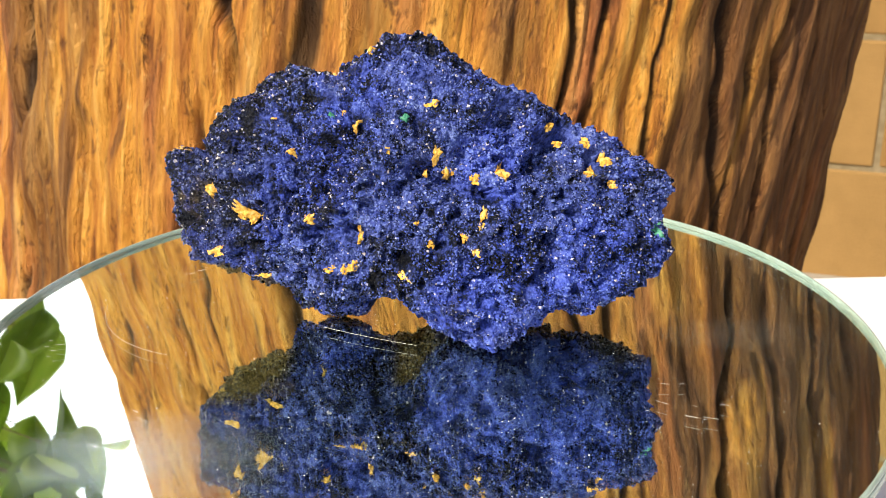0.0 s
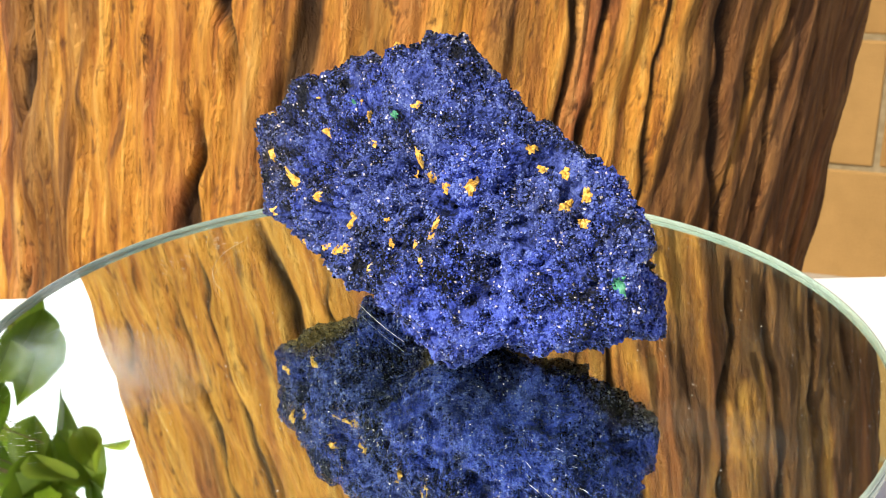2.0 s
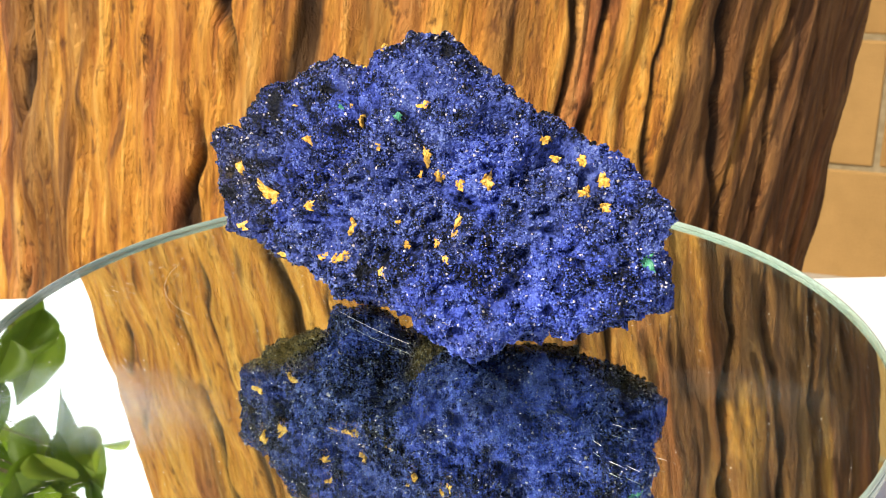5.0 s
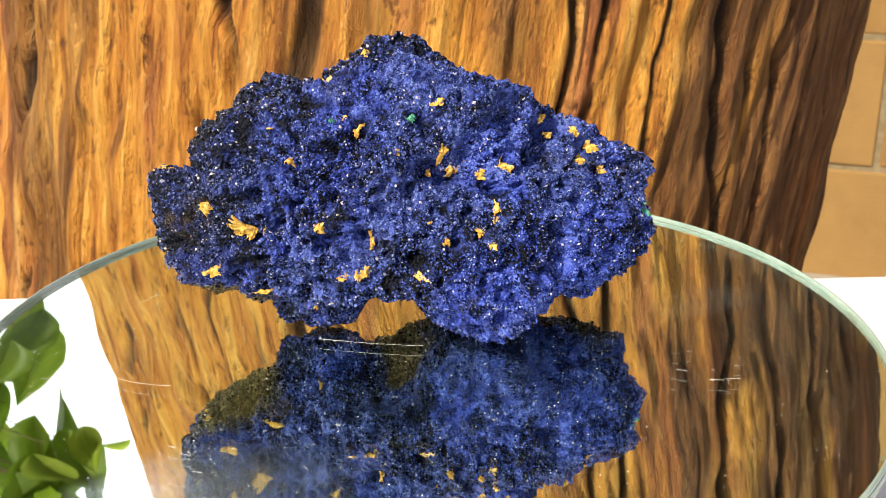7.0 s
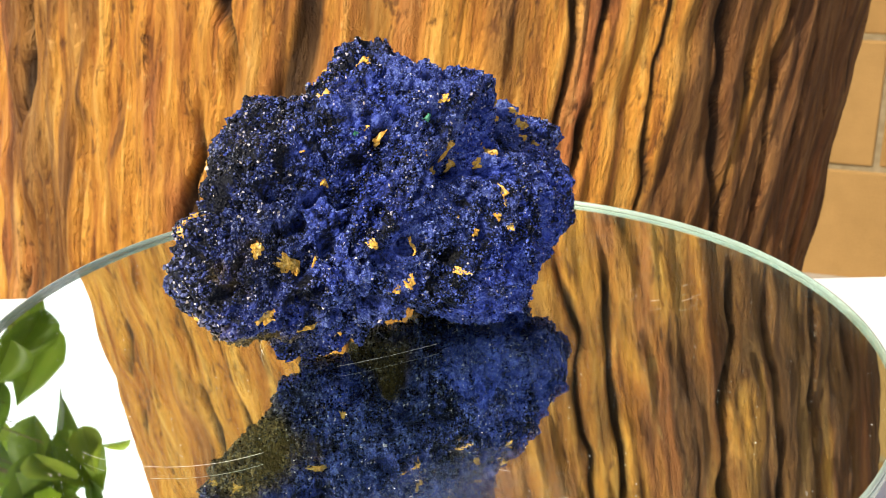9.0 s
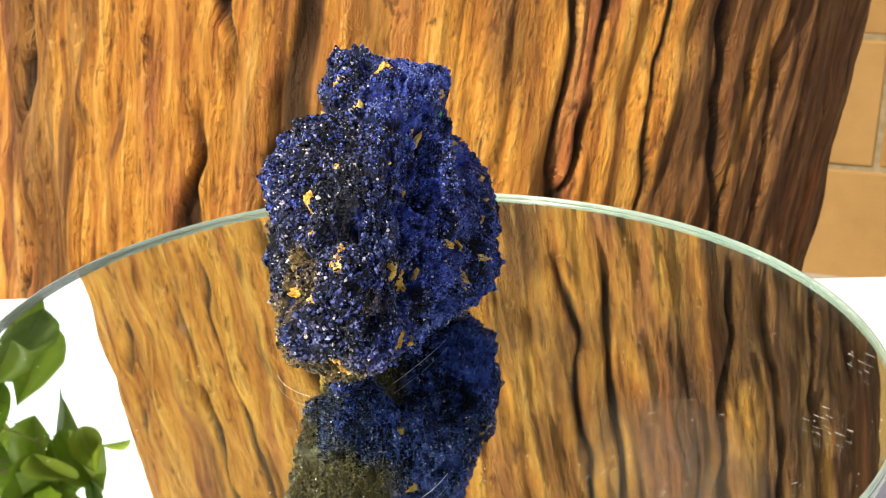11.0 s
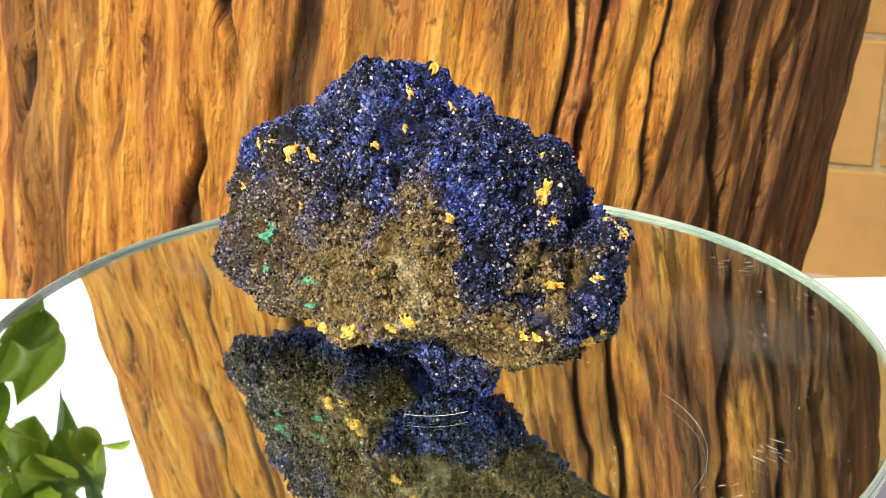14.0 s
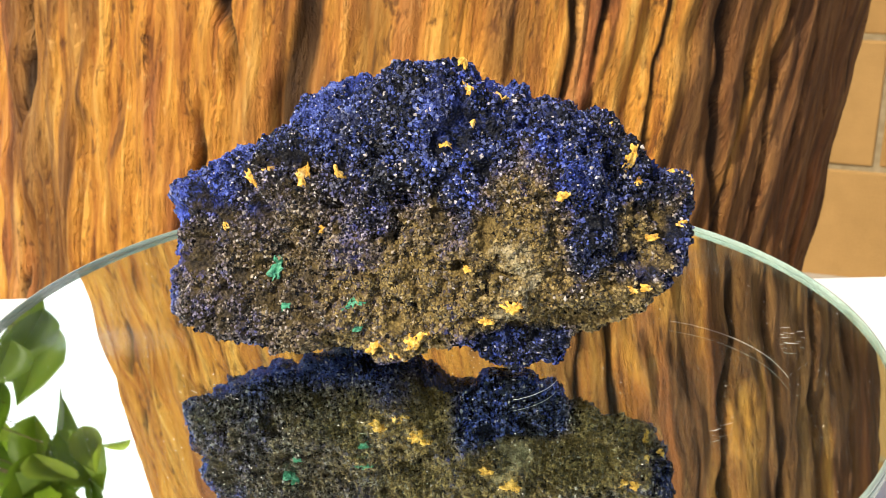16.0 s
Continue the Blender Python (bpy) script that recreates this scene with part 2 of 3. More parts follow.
# ---- building helpers ----
def mesh_of(name, verts, faces, material, smooth=False):
    me = bpy.data.meshes.new(name)
    verts, faces = np.asarray(verts, np.float32), np.asarray(faces, np.int32)
    k = faces.shape[1]
    me.vertices.add(len(verts)), me.loops.add(faces.size), me.polygons.add(len(faces))
    me.vertices.foreach_set("co", verts.ravel())
    me.loops.foreach_set("vertex_index", faces.ravel())
    me.polygons.foreach_set("loop_start", np.arange(len(faces), dtype=np.int32) * k)
    me.update(calc_edges=True)
    me.polygons.foreach_set("use_smooth", np.full(len(faces), smooth))
    me.materials.append(material)
    return me


def part(name, bm, material, parent, label=""):
    me = bpy.data.meshes.new(name)
    bm.to_mesh(me)
    bm.free()
    me.materials.append(material)
    ob = new(name, me)
    ob.parent = parent
    return tagged(ob, label)


def part_mesh(name, me, parent, label="", kind=""):
    ob = new(name, me)
    ob.parent = parent
    return tagged(ob, label, kind=kind)


def lathe(profile, steps, smooth=True):
    """A closed ring of quads from (radius, height) pairs turned about z."""
    bm = bmesh.new()
    rings = []
    for r, z in profile:
        if r < 1e-6:
            rings.append([bm.verts.new((0, 0, z))])
        else:
            rings.append([bm.verts.new((r * math.cos(2 * math.pi * k / steps), r * math.sin(2 * math.pi * k / steps), z)) for k in range(steps)])
    for a, b in zip(rings, rings[1:]):
        for k in range(steps):
            j = (k + 1) % steps
            f = [a[k % len(a)], a[j % len(a)], b[j % len(b)], b[k % len(b)]]
            f = [v for i, v in enumerate(f) if v not in f[:i]]
            bm.faces.new(f).smooth = smooth
    bmesh.ops.recalc_face_normals(bm, faces=bm.faces)
    return bm


def box(sx, sy, sz, bevel=0.0, segments=2, centre=(0, 0, 0)):
    bm = bmesh.new()
    bmesh.ops.create_cube(bm, size=1)
    bmesh.ops.scale(bm, vec=(sx, sy, sz), verts=bm.verts)
    if bevel:
        bmesh.ops.bevel(bm, geom=bm.edges[:], offset=bevel, segments=segments, affect="EDGES", profile=0.5)
    bmesh.ops.translate(bm, vec=centre, verts=bm.verts)
    return bm


def hashed(cell, salt):
    """A repeatable random number 0 to 1 for each integer cell."""
    h = (cell[..., 0] * 374761393 + cell[..., 1] * 668265263 + cell[..., 2] * 2147483647 + salt * 1274126177) & 0xFFFFFFFF
    h = ((h ^ (h >> 13)) * 1274126177) & 0xFFFFFFFF
    h = ((h ^ (h >> 16)) * 2246822519) & 0xFFFFFFFF
    return ((h ^ (h >> 15)) & 0xFFFFFF) / float(0xFFFFFF)


def cell_noise(p, size, salt):
    """Distance to the nearest scattered point, in cells, and that point's random number."""
    q = p / size
    base = np.floor(q).astype(np.int64)
    best, tag = np.full(len(p), 9.0), np.zeros(len(p))
    for i in (-1, 0, 1):
        for j in (-1, 0, 1):
            for k in (-1, 0, 1):
                c = base + (i, j, k)
                o = np.stack([hashed(c, salt + s) for s in (1, 2, 3)], 1)
                d = np.linalg.norm(c + o - q, axis=1)
                near = d < best
                best[near], tag[near] = d[near], hashed(c, salt + 7)[near]
    return best, tag


def value_noise(p, size, salt):
    """Smooth noise, -1 to 1."""
    q = np.asarray(p, float) / size
    base = np.floor(q).astype(np.int64)
    f = q - base
    f = f * f * (3 - 2 * f)
    out = np.zeros(len(q))
    for i in (0, 1):
        for j in (0, 1):
            for k in (0, 1):
                w = np.abs(1 - i - f[:, 0]) * np.abs(1 - j - f[:, 1]) * np.abs(1 - k - f[:, 2])
                out += w * hashed(base + (i, j, k), salt)
    return out * 2 - 1


# ---- setting ----
TABLE_Z, GROUND_Z = -0.05, -0.98


def build_ground():
    ob = new("ground", mesh_of("ground", [(-400, -400, GROUND_Z), (400, -400, GROUND_Z), (400, 400, GROUND_Z), (-400, 400, GROUND_Z)], [(0, 1, 2, 3)], PAVING))
    tagged(ob, "grey-brown paved ground around the table", "ground", kind="structure")


def build_table():
    table = tagged(new("table"), "white painted table with a plain edge", "table")
    table.location = (0, -0.217, 0)
    part("tabletop", box(1.3, 0.72, 0.03, 0.003, 3, (0, 0, TABLE_Z - 0.015)), WHITE, table)
    for sx in (-1, 1):
        for sy in (-1, 1):
            part("leg", box(0.05, 0.05, TABLE_Z - 0.03 - GROUND_Z, 0.004, 2, (sx * 0.58, sy * 0.29, (TABLE_Z - 0.03 + GROUND_Z) / 2)), WHITE, table)


LEAN = math.tan(radians(7.5))
TRUNK_AT, TRUNK_R = (0.010, 0.624), 0.305


# at, slope, from height, to height, half width, depth: the deep clefts, as angles round the trunk
CLEFTS = [(-0.88, 0.3, -0.4, 0.06, 0.006, 0.02), (-0.36, -0.29, -0.03, 0.06, 0.008, 0.025), (-0.40, 0.18, -0.4, -0.02, 0.009, 0.025),
          (-0.226, 0.4, -0.4, 0.1, 0.012, 0.012), (0.218, -0.23, -0.4, 0.1, 0.005, 0.015), (0.277, 0.07, -0.03, 0.12, 0.006, 0.018),
          (0.285, 0.44, -0.4, -0.01, 0.006, 0.018), (0.528, -0.6, -0.4, 0.12, 0.007, 0.02), (0.695, -0.07, -0.4, 0.15, 0.006, 0.016)]
HIGH_CLEFTS = [(0.892, -0.47, -0.4, 0.15, 0.005, 0.012), (0.62, 0.1, -0.4, 0.1, 0.003, 0.008), (0.40, -0.1, -0.4, 0.1, 0.003, 0.008), (0.80, 0.0, -0.4, 0.1, 0.004, 0.01), (-0.753, -0.72, 0.12, 0.5, 0.005, 0.014), (-0.649, 0.05, 0.13, 0.5, 0.005, 0.014),
               (-0.429, 0.51, 0.08, 0.4, 0.006, 0.016), (0.237, -0.04, 0.1, 0.5, 0.005, 0.018), (0.537, -0.25, 0.12, 0.5, 0.008, 0.024),
               (0.584, 0.07, 0.15, 0.5, 0.005, 0.018), (0.714, 0.08, 0.15, 0.5, 0.006, 0.02), (0.79, 0.42, 0.15, 0.5, 0.006, 0.02),
               (0.147, 0.07, 0.1, 0.4, 0.004, 0.012), (-0.55, 0.1, 0.1, 0.4, 0.003, 0.008), (-0.30, 0.2, 0.1, 0.4, 0.003, 0.01)]
SEAMS = (-1.75, -0.88, -0.38, 0.22, 0.53, 0.70, 1.75)


def build_trunk():
    """A leaning old trunk with ropy fibres and deep clefts, in long strips of bark round its heart."""
    trunk = tagged(new("tree_trunk"), "thick leaning tree trunk with orange-brown ropy fibrous bark", "tree trunk")
    trunk.location = (*TRUNK_AT, 0)
    cols, rows = 960, 330
    turn = np.concatenate([np.linspace(-1.75, 1.75, cols - 120, endpoint=False), np.linspace(1.75, 2 * math.pi - 1.75, 120, endpoint=False)])
    height = np.concatenate([np.linspace(GROUND_Z, -0.26, 40, endpoint=False), np.linspace(-0.26, 0.36, rows - 40, endpoint=False), np.linspace(0.36, 2.4, 60)])
    a, z = np.meshgrid(turn, height)
    a, z = a.ravel(), z.ravel()
    rest = np.stack([np.sin(a) * TRUNK_R, -np.cos(a) * TRUNK_R, z], 1)
    p = rest * (1, 1, 0.075)
    p2 = p + value_noise(p, 0.09, 5)[:, None] * (0.006, 0.006, 0) + value_noise(rest, 0.06, 6)[:, None] * (0.0016, 0.0016, 0)
    coarse, mid, fine = value_noise(p2, 0.075, 11), value_noise(p2, 0.026, 12), value_noise(p2, 0.010, 13)
    hair = value_noise(p2 * (1, 1, 1.6), 0.0046, 14)
    crease = np.clip(1 - np.abs(value_noise(p2 * (1, 1, 0.8), 0.030, 15)) * 9, 0, 1)
    crack = np.clip(1 - np.abs(value_noise(p2 * (1, 1, 1.3), 0.014, 16)) * 6, 0, 1)
    flake = value_noise(p2 * (1, 1, 4.5), 0.0085, 18)
    where = np.clip(value_noise(rest, 0.07, 17) * 2 + 0.4, 0, 1)
    rope = 1 - 0.4 * np.clip((a - 0.3) / 0.4, 0, 1) * np.clip((2.5 - a), 0, 1)
    dist = 0.0014 * coarse + rope * (0.0011 * mid + 0.0019 * fine + 0.0020 * hair + 0.0022 * flake - 0.003 * crease * where - 0.002 * crack)
    dist += 0.0028 * value_noise(rest * (1, 1, 0.4), 0.013, 19)
    # how strongly creases, cracks and clefts get shade painted into their colour
    cleft_shade = 0.55 * crease ** 2 * where + 0.25 * crack * where
    for at, slope, low, high, wide, deep in CLEFTS + HIGH_CLEFTS:
        line = at + slope * z + 0.004 * value_noise(np.stack([z * 0 + at * 3, z * 0, z], 1), 0.02, 35) / TRUNK_R + 0.0035 * value_noise(np.stack([z * 0, z * 0 + at * 9, z], 1), 0.08, 31) / TRUNK_R
        off = np.abs(a - line) * TRUNK_R
        ends = np.clip((z - low) / 0.04, 0, 1) * np.clip((high - z) / 0.04, 0, 1)
        width = wide * (0.62 if at > 0.1 else 0.8) * (1 + 0.6 * value_noise(np.stack([z * 0 + at * 5, z * 0, z], 1), 0.035, 33))
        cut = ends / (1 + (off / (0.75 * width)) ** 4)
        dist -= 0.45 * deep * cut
        cleft_shade = np.maximum(cleft_shade, np.clip(cut * 1.6 - 0.3, 0, 1))
    r = TRUNK_R * (1 + 0.25 * np.clip((-0.35 - z) / 0.45, 0, 1) ** 2 - 0.06 * np.clip(z - 0.03, 0, 1) + 0.022 * np.clip((a - 0.6) / 0.5, 0, 1) * np.clip((2.6 - a) / 0.5, 0, 1)) + dist
    verts = np.stack([np.sin(a) * r + z * LEAN + 0.022 * np.clip(z - 0.03, 0, 1), -np.cos(a) * r, z], 1)
    n, m = len(turn), len(height)

    def strip(name, first, count, label):
        k = (first + np.arange(count)) % n
        pick = (np.arange(m)[:, None] * n + k[None, :]).ravel()
        i = (np.arange(m - 1)[:, None] * count + np.arange(count - 1)[None, :])
        me = mesh_of(name, verts[pick], np.stack([i, i + 1, i + 1 + count, i + count], -1).reshape(-1, 4), BARK, True)
        me.attributes.new("cleft_shade", "FLOAT", "POINT").data.foreach_set("value", cleft_shade[pick].astype(np.float32))
        me.attributes.new("grain", "FLOAT_VECTOR", "POINT").data.foreach_set("vector", rest[pick].astype(np.float32).ravel())
        part_mesh(name, me, trunk, label)

    at = [int(np.searchsorted(turn, s)) for s in SEAMS]
    for i, j in zip(at, at[1:]):
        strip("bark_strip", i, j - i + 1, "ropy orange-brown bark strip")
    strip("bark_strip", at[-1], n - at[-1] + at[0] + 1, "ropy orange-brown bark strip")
    cap = bmesh.new()
    top = 2.396
    ring = [cap.verts.new((math.sin(t) * (TRUNK_R - 0.03) + top * LEAN + 0.022, -math.cos(t) * (TRUNK_R - 0.03), top)) for t in np.linspace(0, 2 * math.pi, 72, endpoint=False)]
    cap.faces.new(ring)
    part("sawn_top", cap, TWIG, trunk, "sawn top face")


def build_wall():
    wall = tagged(new("wall_north"), "tan sandstone block wall with recessed mortar", "wall", kind="structure")
    wall.location = (0.504, 2.48, -1.324)
    wall.rotation_euler.z = radians(-21)
    long, tall = 0.636, 0.311
    part("mortar_core", box(3.6, 0.14, 10 * tall, 0, 1, (1.8, 0.080, 5 * tall)), MORTAR, wall)
    shape = None
    for row in range(10):
        for k in range(7):
            left, right = max(0.0, (k - 0.3 * (row % 2) - 0.04) * long), min(3.6, (k + 0.96 - 0.3 * (row % 2)) * long)
            if right - left < 0.1:
                continue
            whole = right - left > long - 0.001
            if whole and shape is not None:
                ob = new("block", shape)
                ob.parent = wall
            else:
                ob = part("block", box(right - left - 0.014, 0.15, tall - 0.014, 0.005, 2), STONE, wall)
                if whole:
                    shape = ob.data
            ob.location = ((left + right) / 2, 0.080 + random.uniform(-0.003, 0.003), (row + 0.5) * tall)


def build_mirror():
    stand = tagged(new("turntable_base"), "low white round turntable base on the table", "turntable")
    stand.location = (0, 0, TABLE_Z)
    part("foot", lathe([(0, 0), (0.078, 0), (0.08, 0.002), (0.08, 0.03), (0.077, 0.034), (0, 0.034)], 96), BASE_GREY, stand)
    part("spindle_plate", lathe([(0, 0.034), (0.06, 0.034), (0.06, 0.0462), (0, 0.0462)], 96), BASE_GREY, stand)
    mirror = tagged(new("mirror_disc"), "round glass mirror with a pale green edge, dusty and scratched", "mirror")
    part("silvering", lathe([(0, -0.0036), (0.0992, -0.0036), (0.0992, -0.0012), (0, -0.0012)], 200, False), MIRROR, mirror)
    glass = part("glass", lathe([(0, -0.0009), (0.0992, -0.0009), (0.0992, 0), (0, 0)], 200, False), GLASS, mirror, "clear dusty glass sheet")
    glass.visible_shadow = False
    part("edge", lathe([(0.0993, -0.0011), (0.0998, -0.0011), (0.1, -0.0009), (0.1, -0.0003), (0.0997, 0.0001), (0.0993, 0.0001), (0.0993, -0.0011)], 240), EDGE, mirror, "pale green ground glass edge")
    part("lower_edge", lathe([(0.0993, -0.0036), (0.0998, -0.0036), (0.1, -0.0034), (0.1, -0.0015), (0.0998, -0.0013), (0.0993, -0.0013), (0.0993, -0.0036)], 240), EDGE, mirror, "pale green ground glass edge")
    return mirror


def build_dust(mirror):
    """Specks, lint and fine scratches lying on the glass."""
    rng = random.Random(4)
    bm = bmesh.new()
    for _ in range(760):
        r, a = 0.097 * math.sqrt(rng.random()), rng.uniform(0, 6.283)
        s = rng.choice((0.00004, 0.00005, 0.00006, 0.00008, 0.00013))
        m = pose(r * math.cos(a), r * math.sin(a), s * 0.3, 0, 0, rng.uniform(0, 360)) @ Matrix.Diagonal((s * rng.uniform(0.7, 1.8), s, s * 0.6, 1))
        bmesh.ops.create_icosphere(bm, subdivisions=1, radius=1, matrix=m)
    part("dust_speck", bm, DUST, mirror, "pale dust specks")["kind"] = "stuff"
    bm = bmesh.new()
    marks = []
    for _ in range(15):
        r, a, h = 0.095 * math.sqrt(rng.random()), rng.uniform(0, 6.283), rng.uniform(0, 6.283)
        for _ in range(rng.randint(3, 9)):
            marks.append((r * math.cos(a) + rng.gauss(0, 0.004), r * math.sin(a) + rng.gauss(0, 0.003), h + rng.gauss(0, 0.12), rng.randint(2, 5), rng.uniform(-0.1, 0.1), rng.uniform(0.0003, 0.0008), rng.uniform(0.000012, 0.000026)))
    for _ in range(14):
        marks.append((-0.060 + rng.gauss(0, 0.006), -0.068 + rng.gauss(0, 0.004), -0.5 + rng.gauss(0, 0.25), 3, 0.0, rng.uniform(0.0003, 0.0009), 0.00001))
    marks += [(-0.0756, 0.0208, -1.5, 22, 0.055, 0.0017, 0.00002), (-0.0228, 0.0054, -0.55, 18, 0.01, 0.0014, 0.000016), (-0.019, 0.0298, 3.5, 10, 0.09, 0.0014, 0.00003)]
    for x, y, h, n, bend, step, w in marks:
        ring = []
        for k in range(n):
            if math.hypot(x, y) > 0.097:
                break
            c, s = math.cos(h + math.pi / 2) * w, math.sin(h + math.pi / 2) * w
            ring.append([bm.verts.new((x + c, y + s, 0.00002)), bm.verts.new((x, y, 0.00006)), bm.verts.new((x - c, y - s, 0.00002))])
            x, y, h = x + step * math.cos(h), y + step * math.sin(h), h + bend
        for u, v in zip(ring, ring[1:]):
            bm.faces.new((u[0], u[1], v[1], v[0])), bm.faces.new((u[1], u[2], v[2], v[1]))
    part("scratch", bm, DUST, mirror, "fine pale scratches and lint")["kind"] = "stuff"


# ---- the mineral ----
# the lumps and dents that give the stone its form: azimuth, elevation and half width in degrees, height in half sizes
REACH = 0.86
CREST_LOBES = [(-65, 78, 22, 0.31), (47, 78, 11, 0.15), (-19, 75, 13, -0.23), (100, 72, 10, 0.16), (145, 58, 27, 0.11), (-48, 54, 11, 0.17), (-120, 52, 10, -0.17), (140, 51, 10, 0.15), (-173, 48, 10, 0.13), (58, 47, 11, -0.11), (-139, 44, 12, -0.2), (-80, 39, 10, -0.23), (126, 37, 9, 0.21), (-152, 37, 10, -0.12), (-38, 32, 10, -0.16), (86, 32, 13, -0.09), (-68, 31, 10, -0.09), (-7, 28, 20, 0.1), (177, 28, 14, 0.12)]
WAIST_LOBES = [(39, 24, 15, -0.06), (-126, 20, 28, -0.12), (-93, 19, 16, -0.12), (-156, 17, 12, -0.11), (-19, 17, 9, 0.11), (119, 12, 19, 0.05), (160, 10, 30, 0.13), (62, 10, 13, 0.15), (60, 9, 31, -0.34), (-155, 7, 9, -0.11), (-109, 2, 11, -0.13), (8, -1, 14, 0.08), (-68, -5, 20, 0.1), (146, -8, 12, 0.08), (-34, -10, 28, 0.27), (60, -14, 9, -0.03), (-133, -15, 14, -0.14), (0, -21, 10, 0.11), (77, -22, 11, -0.15)]
FOOT_LOBES = [(19, -24, 15, 0.21), (133, -24, 10, -0.09), (-75, -26, 14, 0.17), (119, -29, 10, -0.17), (43, -29, 11, 0.14), (-161, -33, 15, -0.14), (-105, -35, 13, -0.12), (-46, -39, 9, -0.08), (-66, -40, 12, 0.16), (167, -44, 10, -0.17), (104, -46, 11, -0.13), (-105, -47, 15, -0.18), (36, -53, 12, -0.15), (-138, -56, 11, 0.13), (153, -57, 14, 0.12), (-164, -63, 10, 0.23), (100, -66, 13, -0.19), (-49, -71, 16, 0.11), (-138, -74, 28, -0.53), (150, -66, 11, 0.16), (-75, -51, 9, 0.08)]
HALF = np.array((0.24, 0.11, 0.15)) * 0.2257
MIDDLE = np.array((-0.01, 0.035, 0.1115)) * 0.2257


def direction(az, el):
    az, el = radians(az), radians(el)
    return np.array((math.cos(el) * math.cos(az), math.cos(el) * math.sin(az), math.sin(el)))


def bulge(u):
    """How far the smooth stone reaches along the directions u, in half sizes."""
    out = np.full(len(u), REACH)
    for az, el, wide, high in CREST_LOBES + WAIST_LOBES + FOOT_LOBES:
        out += high * np.exp((u @ direction(az, el) - 1) * 2 / radians(wide) ** 2)
    return out


def pits_at(p):
    """How deep the small black pits go at each point, 0 to about 1."""
    return np.clip(value_noise(p, 0.0045, 95) - 0.26, 0, 1) + 0.8 * np.clip(value_noise(p, 0.0020, 96) - 0.3, 0, 1)


def stone_surface(u, pitted=1.0):
    """The rough stone's surface along the directions u."""
    p = MIDDLE + u * HALF * bulge(u)[:, None]
    way = u / HALF
    way /= np.linalg.norm(way, axis=1)[:, None]
    boss, pick0 = cell_noise(p + 0.002 * value_noise(p, 0.006, 2)[:, None], 0.0085, 20)
    knob, pick = cell_noise(p + 0.0012 * value_noise(p, 0.004, 3)[:, None], 0.0042, 40)
    lump, pick2 = cell_noise(p, 0.0019, 60)
    grit, _ = cell_noise(p, 0.0009, 80)
    d = 0.0046 * (0.5 - boss) * (0.3 + pick0) + 0.0028 * (0.5 - knob) * (0.3 + pick) + 0.0020 * (0.5 - lump) * (0.3 + pick2) + 0.0009 * (0.5 - grit)
    d += 0.0009 * value_noise(p, 0.012, 90) - 0.0066 * pitted * pits_at(p)
    for (az, el), wide, deep in HOLLOWS:
        hub = direction(az, el)
        gap = np.linalg.norm((u - hub) * HALF, axis=1) / wide
        d -= deep * np.clip(1 - gap * (1 + 0.5 * (0.5 - knob)), 0, 1)
    q = p + way * d[:, None]
    q[:, 2] = np.maximum(q[:, 2], 0.00015 + 0.0002 * grit)
    return q


# hollows in the stone: the way to them, half width and depth
HOLLOWS = [((-57, 45), 0.008, 0.0048), ((-48, 34), 0.007, 0.004), ((-49, 16), 0.005, 0.003), ((-68, 48), 0.005, 0.002), ((-146, 17), 0.004, 0.0018), ((-97, -11), 0.005, 0.0022), ((-81, 28), 0.003, 0.0018), ((-136, 41), 0.004, 0.0015), ((163, 74), 0.004, 0.0018), ((142, 27), 0.005, 0.0018), ((176, 15), 0.005, 0.002), ((139, 12), 0.006, 0.002), ((83, 42), 0.005, 0.0014), ((-52, 52), 0.005, 0.003), ((-34, 14), 0.005, 0.003), ((-59, -8), 0.005, 0.0028), ((-169, 40), 0.004, 0.0015), ((-174, 29), 0.004, 0.0015), ((172, 32), 0.005, 0.003)]
# teeth and notches along the foot
HOLLOWS += [((-140, -49), 0.005, -0.0032), ((-104, -14), 0.006, 0.003), ((130, -54), 0.005, -0.003), ((115, -47), 0.004, 0.0015), ((166, -19), 0.003, -0.0015)]

# patches of crust: the way to them from the stone's middle, half width and half height in mm
OCHRE_FRONT = [(-117, 60, 1.2, 1.2), (-157, 10, 2.2, 2.7), (-123, 13, 1.3, 1.3), (-154, 45, 1.1, 1.4), (-167, 18, 1.6, 1.6), (-79, 59, 1.7, 1.3), (-78, 46, 1.2, 2.1), (-74, 38, 1.3, 0.9), (-83, 40, 0.6, 0.6), (-66, 32, 1.5, 1.2), (-60, 32, 1.6, 2.1), (-33, 47, 1.3, 1.3), (-31, 41, 1.0, 1.0), (-22, 35, 1.5, 1.3), (-24, 29, 1.6, 1.6), (-31, 25, 1.6, 1.6), (-32, 19, 1.5, 1.0), (-71, 15, 0.8, 1.9), (-73, 10, 0.7, 0.9), (-75, 1, 0.8, 1.3), (-85, 3, 1.0, 1.0), (-88, 12, 0.7, 0.6)]
OCHRE_FOOT = [(-107, 5, 0.7, 1.9), (-106, -10, 1.2, 1.4), (-109, -11, 1.1, 0.9), (-115, -11, 1.2, 0.7), (-160, -10, 2.2, 1.2), (-77, 6, 1.0, 0.9), (-92, -10, 1.4, 0.8), (-125, 63, 0.6, 0.6), (-98, 46, 0.6, 0.8), (-161, 54, 0.6, 0.7), (172, 24, 0.9, 1.6), (169, -8, 1.3, 1.1), (171, -17, 1.6, 1.3), (-154, -25, 2.2, 0.9), (-157, -50, 0.9, 0.9)]
